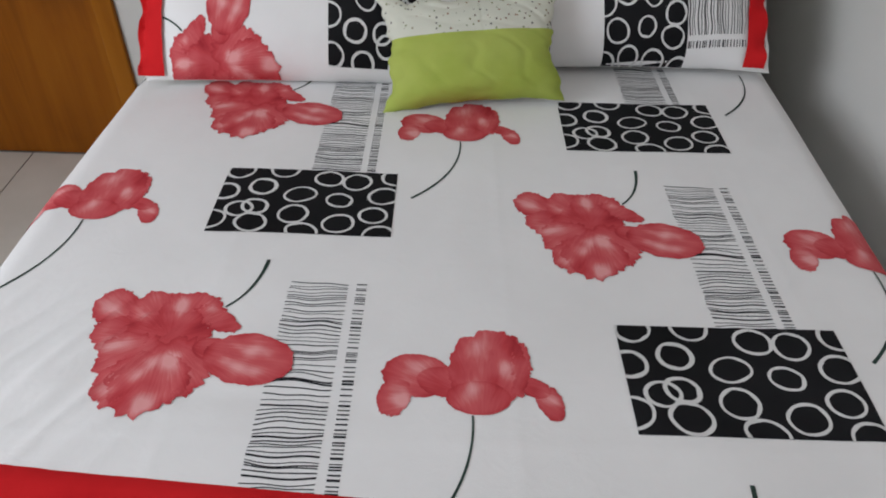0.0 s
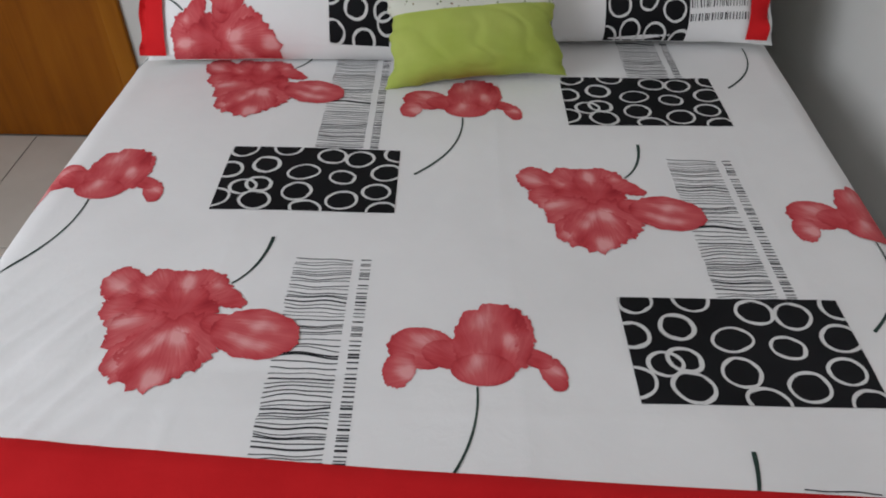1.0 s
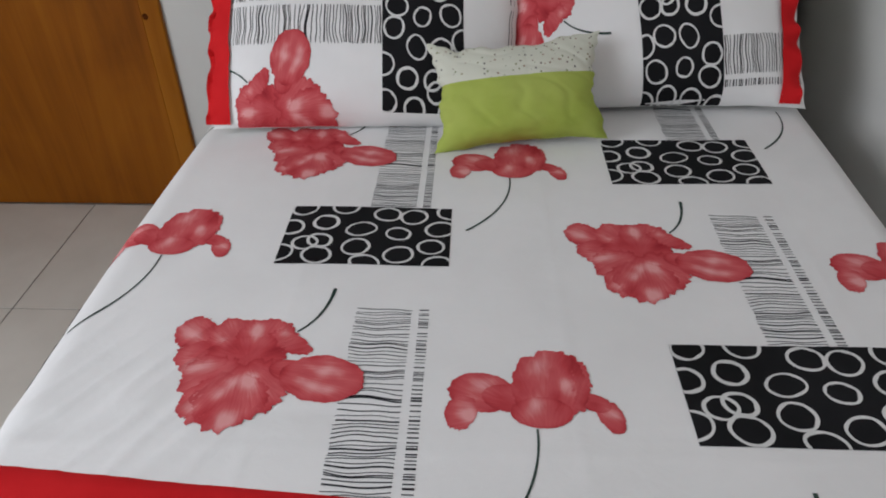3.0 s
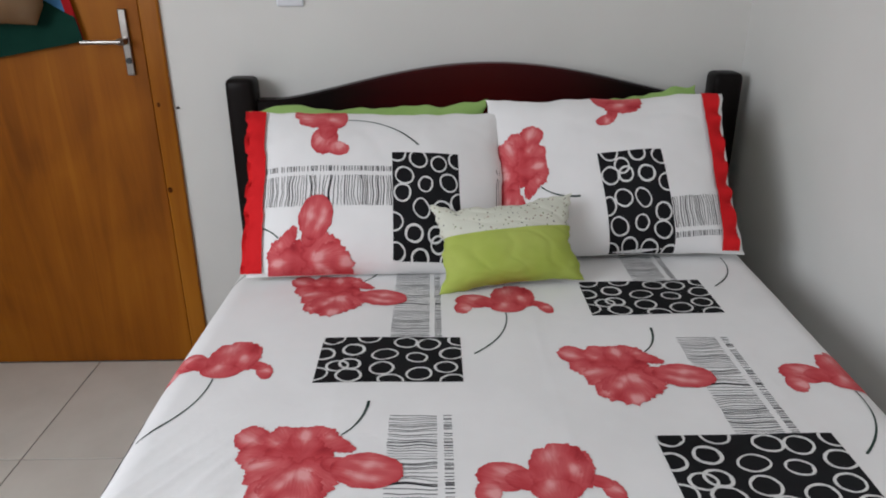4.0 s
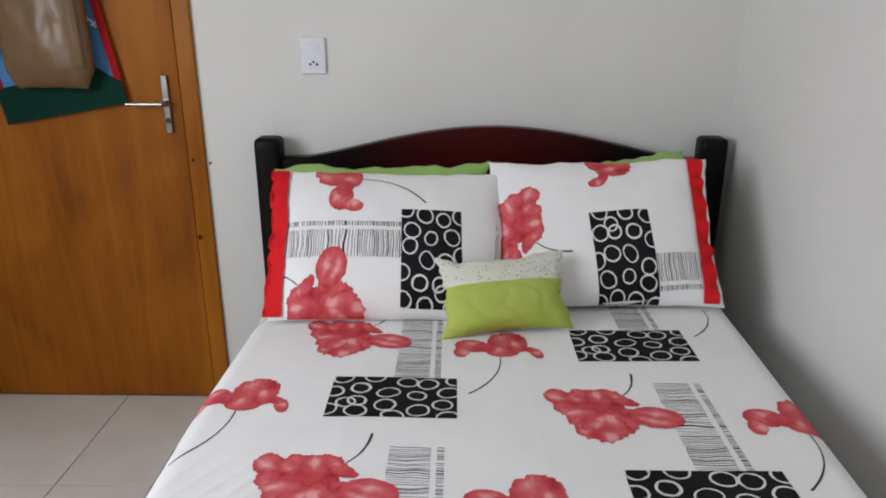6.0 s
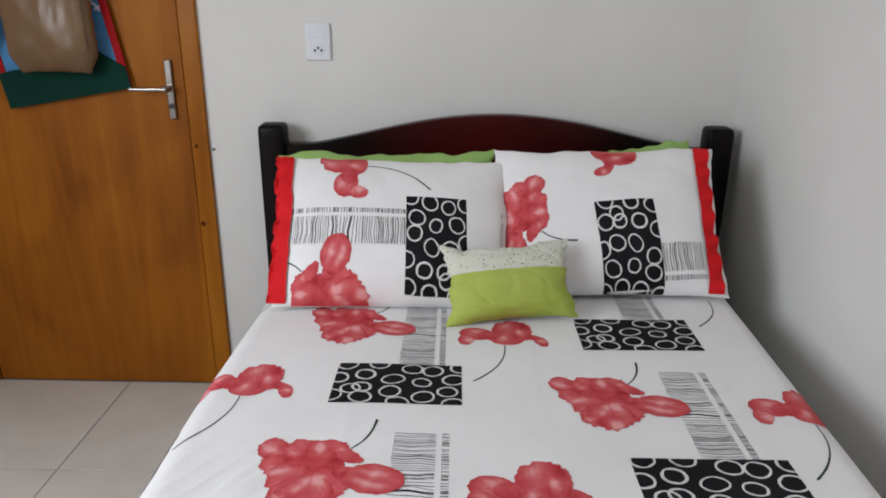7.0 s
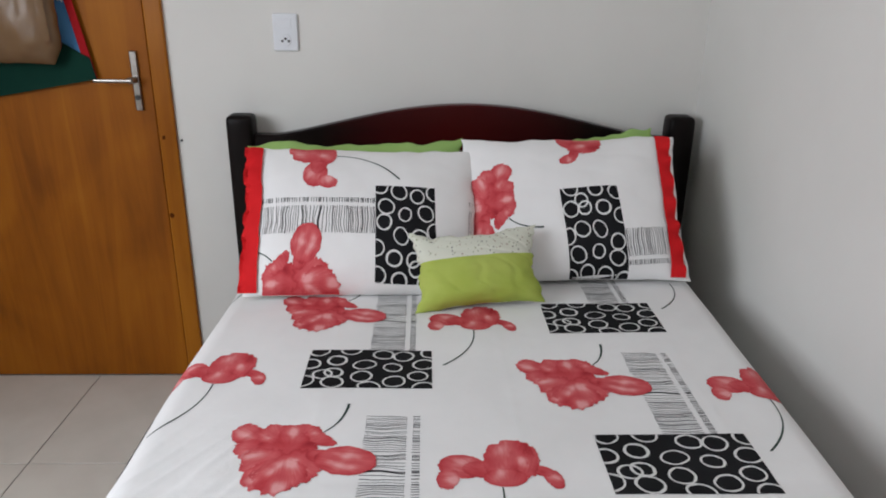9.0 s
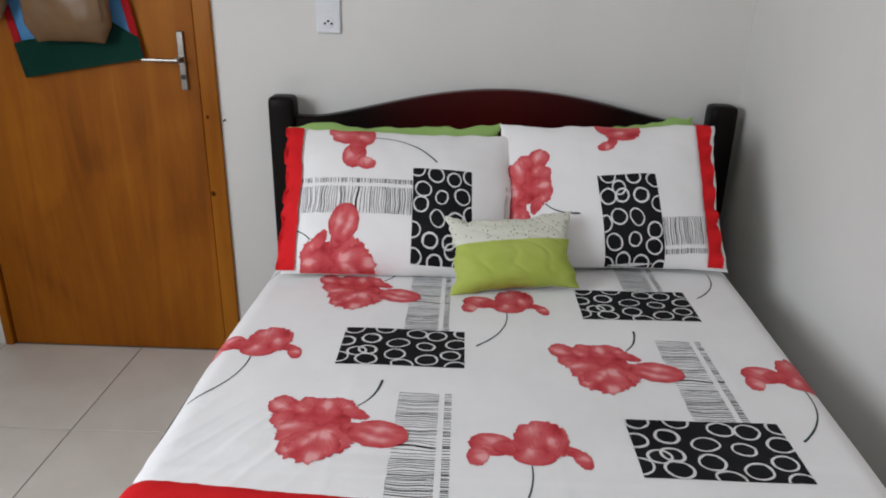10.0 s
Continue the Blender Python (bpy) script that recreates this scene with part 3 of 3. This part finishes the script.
# ---- pillows ----
class Pillow:
    """A stuffed pillow: half sizes a and b, thickness c, its lower edge at base, leaning back."""

    def __init__(self, base, a, b, c, lean, yaw=0.0, roll=0.0, seed=0, pinch=0.05, power=2.6, limp=0.006, belly=0.0, taper=0.0, crease=0.0012):
        self.m = Matrix.Translation(base) @ pose(0, 0, 0, lean, 0, yaw) @ pose(0, 0, 0, 0, 0, roll)
        self.a, self.b, self.c, self.seed, self.pinch, self.power, self.limp = a, b, c, seed, pinch, power, limp
        self.belly, self.taper, self.crease = belly, taper, crease

    def local(self, s, h, side, up=0.0):
        """s, h from -1 to 1; local x along the width, y up the face, z out of it."""
        k = max(0.0, (1 - abs(s) ** self.power) * (1 - abs(h) ** self.power)) ** 0.55
        wr = 0.5 * noise.noise((s * 2.1 + self.seed, h * 2.1, 0.7)) + 0.25 * noise.noise((s * 5 + self.seed, h * 5, 3.3))
        rid = max(0.0, 1 - 4 * abs(noise.noise((s * 1.9 + self.seed, h * 2.4 + 0.7 * s, 8.0))))
        z = side * (self.c * k * (1 + 0.14 * wr - self.belly * h) - self.crease * rid * min(1.0, 2 * k)) + 0.006 * noise.noise((s * 3, h * 3, self.seed + 9)) * (1 - k)
        x = self.a * s * (1 - self.pinch * (1 - h * h) * abs(s) ** 3)
        y = self.b * (1 + h * (1 - self.pinch * (1 - s * s) * abs(h) ** 3))
        x *= 1 + self.taper * h
        x += self.limp * abs(s) ** 4 * (noise.noise((h * 2.6, self.seed, 4.0)) + 0.6 * noise.noise((h * 7, self.seed, 6.0)))
        y += self.limp * abs(h) ** 4 * (1.4 * noise.noise((s * 2.4, self.seed, 1.0)) + 0.6 * noise.noise((s * 7, self.seed, 2.0))) * (1 if h > 0 else 0.3)
        return Vector((x, y, z + up))

    def at(self, x, y, up):
        """The front face at the flat place x, y, in metres from the middle of the lower edge."""
        s, h = x / self.a, y / self.b - 1
        s, h = max(-1.0, min(1.0, s)), max(-1.0, min(1.0, h))
        e = 0.004
        p = self.local(s, h, 1)
        du = self.local(min(1, s + e), h, 1) - self.local(max(-1, s - e), h, 1)
        dv = self.local(s, min(1, h + e), 1) - self.local(s, max(-1, h - e), 1)
        n = du.cross(dv)
        n = n.normalized() if n.length > 1e-12 else Vector((0, 0, 1))
        return p + n * up

    def shell(self, s0=-1, s1=1, h0=-1, h1=1, sides=(1, -1), nu=110, nv=80, up=0.0):
        bm = bmesh.new()
        for side in sides:
            def fn(a, b, side=side):
                # finer towards the seams
                s, h = s0 + (s1 - s0) * a, h0 + (h1 - h0) * b
                s, h = math.sin(s * math.pi / 2), math.sin(h * math.pi / 2)
                return self.local(s, h, side, up * side)
            g = grid(nu, nv, fn)
            if side < 0:
                bmesh.ops.reverse_faces(g, faces=g.faces[:])
            me = bpy.data.meshes.new("tmp")
            g.to_mesh(me)
            g.free()
            bm.from_mesh(me)
            bpy.data.meshes.remove(me)
        bmesh.ops.remove_doubles(bm, verts=bm.verts[:], dist=1e-5)
        return bm


def ruffle(p, s0, s1, out, seed):
    """A gathered red band along one end, from s0 to s1, its free edge frilled outwards."""
    bm = bmesh.new()

    def fn(a, b):
        h = -0.97 + 1.94 * b
        fold = math.sin(b * 41 + 2.2 * noise.noise((b * 6, seed, 0)))
        x = p.a * (s0 + (s1 - s0) * a) + (a ** 2) * out * (0.007 * fold + 0.018 * noise.noise((b * 8, seed, 2)) + 0.010 * noise.noise((b * 19, seed, 5)))
        q = p.at(x, p.b * (1 + h), 0.0035)
        q.x += out * max(0.0, abs(s0 + (s1 - s0) * a) - 1) * p.a
        q.z += a * (0.006 + 0.009 * fold * a) + 0.002
        return q
    return grid(10, 120, fn, bm)


def pillow_thing(name, label, p, mats, **shell):
    ob = thing(name, label, "pillow", group="pillows on the bed")
    ob.matrix_world = p.m
    part("cover", p.shell(**shell), mats, ob, "", True)
    return ob


P1 = Pillow((-0.250, -0.650, 0.606), 0.298, 0.205, 0.066, 50, 8, -3, 1, 0.025, belly=0.25)
P2 = Pillow((0.309, -0.568, 0.606), 0.297, 0.209, 0.062, 54, 0, 1.5, 5, belly=0.25)
left = pillow_thing("pillow", "white pillow with red flower print and a red ruffled end", P1, M_SHEET)
part("ruffle", ruffle(P1, -0.878, -1.03, -1, 1.0), M_RED, left, "gathered red cotton ruffle", True)
inner = [((-0.262, 0), (-1, 0)), ((0.288, 0), (1, 0)), ((0, 0.408), (0, 1)), ((0, 0.0006), (0, -1))]
lay_print(left, (-0.155, 0.0075), 89, inner, P1.at, [(i, j) for i in (-1, 0, 1) for j in (-2, -1, 0, 1)])
right = pillow_thing("pillow", "white flower-printed pillow with a red band near its end", P2, M_SHEET)
part("ruffle", ruffle(P2, 0.80, 0.935, 0, 4.0), M_RED, right, "red cotton band", True)
inner = [((-0.288, 0), (-1, 0)), ((0.288, 0), (1, 0)), ((0, 0.416), (0, 1)), ((0, 0.0006), (0, -1))]
lay_print(right, (-0.262, 0.232), -86, inner, P2.at, [(i, j) for i in (-1, 0, 1) for j in (-1, 0, 1, 2)], ((1.0, 1.0), (1.0, 1.0)), (("printed_flower", 0, 1),))

for x, seed, y, roll, b in ((-0.290, 3, -0.47, 1.6, 0.184), (0.335, 8, -0.41, 8.2, 0.184)):
    g = Pillow((x, y, 0.606), 0.305 if x < 0 else 0.290, b, 0.050, 58, 0, roll, seed, 0.05, 2.6, 0.016)
    pillow_thing("pillow", "plain green pillow propped against the headboard", g, M_GREEN)

C = Pillow((0.041, -0.716, 0.604), 0.162, 0.100, 0.050, 53.6, 5, 3.4, 12, 0.13, 2.2, 0.010, 0.25, 0.0, 0.002)
cushion = thing("cushion", "small lime green cushion with a cream dotted top strip", "cushion")
cushion.matrix_world = C.m
part("lime_panel", C.shell(h1=0.15, sides=(1,)), M_LIME, cushion, "plain lime green cotton panel", True)
part("dotted_panel", C.shell(h0=0.15, sides=(1,)), M_DOTS, cushion, "cream cotton strip with tiny dots", True)
part("seam", grid(2, 30, lambda a, b: C.at(0.012 + 0.0016 * a, C.b * (1.22 + 0.72 * b), 0.0012)), M_DOTS, cushion, "stitched seam in the dotted strip", True)
part("back_panel", C.shell(sides=(-1,)), M_DOTS, cushion, "", True)


# ---- on the wall ----
plate = thing("wall_switch", "white plastic switch and socket plate on the wall", "switch", (-0.526, 0, 1.197))
part("cover_plate", box(-0.038, 0.038, -0.010, 0.0, -0.055, 0.055, 0.005, None, 3), M_PLASTIC, plate)
part("rocker", box(-0.020, 0.020, -0.0115, -0.009, 0.012, 0.040, 0.0015), M_PLASTIC, plate)
bm = bmesh.new()
bmesh.ops.create_cone(bm, cap_ends=True, segments=24, radius1=0.018, radius2=0.017, depth=0.004, matrix=pose(0, -0.0105, -0.022, 90))
socket = part("socket", bm, M_PLASTIC, plate)
for x, z in ((-0.010, -0.025), (0.0, -0.018), (0.010, -0.025)):
    bm = bmesh.new()
    bmesh.ops.create_cone(bm, cap_ends=True, segments=12, radius1=0.0040, radius2=0.0040, depth=0.004, matrix=pose(x, -0.0112, z, 90))
    part("hole", bm, M_HOLE, socket)
bm = bmesh.new()
bmesh.ops.create_cone(bm, cap_ends=True, segments=10, radius1=0.004, radius2=0.003, depth=0.012, matrix=pose(0, -0.005, 0, 90))
tagged(new("nail", finish(bm, "nail", M_NAIL)), "small grey nail in the wall", "nail").location = (-0.880, 0, 0.861)

# ---- hanging on the door ----
hang = thing("felt_hanging", "blue felt wall hanging with red sides and a dark green foot", "wall hanging", (-1.31, 0, 1.02))
hang.matrix_world = pose(-1.309, -0.006, 1.018, 0, -10.0, 0)
part("blue_panel", box(-0.196, 0.196, -0.004, 0.0, 0.0, 0.50, 0.001), M_BLUE, hang)
for x0, x1 in ((-0.200, -0.176), (0.176, 0.200)):
    part("red_edging", box(x0, x1, -0.008, -0.0045, 0.0, 0.50, 0.001), M_FELT_RED, hang)


def green_foot():
    bm = bmesh.new()
    n = 48
    lo, hi = [], []
    for i in range(n + 1):
        x = -0.199 + 0.398 * i / n
        z = 0.092 + 0.020 * abs(math.sin((x + 0.03) * 13)) + 0.022 * math.exp(-((x - 0.10) / 0.05) ** 2) - 0.030 * max(0.0, (x - 0.13) / 0.07)
        lo.append((x, 0.0))
        hi.append((x, z))
    for y in (-0.0125, -0.0085):
        for i in range(n):
            bm.faces.new([bm.verts.new((p[0], y, p[1])) for p in (lo[i], lo[i + 1], hi[i + 1], hi[i])])
    for i in range(n):
        bm.faces.new([bm.verts.new(q) for q in ((hi[i][0], -0.0125, hi[i][1]), (hi[i + 1][0], -0.0125, hi[i + 1][1]), (hi[i + 1][0], -0.0085, hi[i + 1][1]), (hi[i][0], -0.0085, hi[i][1]))])
    bmesh.ops.remove_doubles(bm, verts=bm.verts[:], dist=1e-5)
    return bm


for x, z, r in ((0.150, 0.262, 20), (0.166, 0.246, 65), (0.140, 0.290, -10)):
    bm = box(-0.012, 0.012, -0.0065, -0.0045, -0.003, 0.003, 0.0008)
    box(-0.003, 0.003, -0.0065, -0.0045, -0.010, 0.010, 0.0008, bm)
    star = part("white_fleck", bm, M_RING, hang, "small white felt fleck")
    star.matrix_basis = pose(x, 0, z, 0, r, 0)
part("green_foot", green_foot(), M_PINE_GREEN, hang, "scalloped dark green felt strip")


def parcel(label, x, y, z0, w, h, d, seed):
    """A brown package in shiny wrap, its lower corners folded in."""
    p = Pillow((0, 0, 0), w / 2, h / 2, d / 2, 90, 0, 0, seed, 0.02, 5.0)
    bm = p.shell(nu=36, nv=36)
    for v in bm.verts:
        q = v.co
        k = max(0.0, 0.055 - q.y)
        q.x *= 1 - 4.2 * k
        q.z += 0.004 * noise.noise((q.x * 22, q.y * 9, seed))
    ob = thing("wrapped_parcel", label, "parcel", group="parcels on the door")
    ob.matrix_world = Matrix.Translation((x, y, z0)) @ p.m
    part("wrap", bm, M_WRAP, ob, "", True)
    part("side_fold", grid(4, 40, lambda a, b: p.at(w * (0.36 + 0.07 * a), h * (0.16 + 0.78 * b), 0.004 + 0.003 * a) + Vector((0.004 * noise.noise((b * 9, seed, 1)), 0, 0))), M_WRAP, ob, "folded edge of the wrap", True)
    part("closing_tape", grid(10, 2, lambda a, b: p.at(w * (-0.3 + 0.6 * a), h * (0.80 + 0.05 * b), 0.006)), M_WRAP, ob, "strip of brown tape", True)
    return ob


parcel("brown parcel in shiny wrap hanging on the door", -1.316, -0.062, 1.100, 0.272, 0.44, 0.085, 2.0)
parcel("brown wrapped parcel hanging beside another on the door", -1.635, -0.058, 1.165, 0.29, 0.40, 0.08, 6.0)

# ---- window ----
window = thing("window_1", "white framed window in the painted wall", "window", (X_L - 0.12, WIN_Y, WIN[2]), "", "structure")
hw, hh = (WIN[1] - WIN[0]) / 2, WIN[3] - WIN[2]
for y0, y1, z0, z1 in ((-hw, hw, 0, 0.04), (-hw, hw, hh - 0.04, hh), (-hw, -hw + 0.04, 0.04, hh - 0.04), (hw - 0.04, hw, 0.04, hh - 0.04)):
    part("window_frame", box(-0.03, 0.01, y0, y1, z0, z1, 0.003), M_PLASTIC, window)

# ---- floor tiles ----
PITCH, GAP = 0.508, 0.0035
floor = bpy.data.objects["floor"]
tile = finish(box(-PITCH / 2 + GAP / 2, PITCH / 2 - GAP / 2, -PITCH / 2 + GAP / 2, PITCH / 2 - GAP / 2, -0.0025, 0.0, 0.0004, None, 1), "tile", M_TILE, False)
for i in range(-2, 5):
    for j in range(0, 10):
        x, y = -1.269 + PITCH * (i + 0.5), -PITCH * (j + 0.5)
        if X_L - 0.2 < x < X_R + 0.2 and y > Y_B - 0.2:
            ob = new("tile", tile)
            ob.location, ob.parent = (x, y, 0), floor
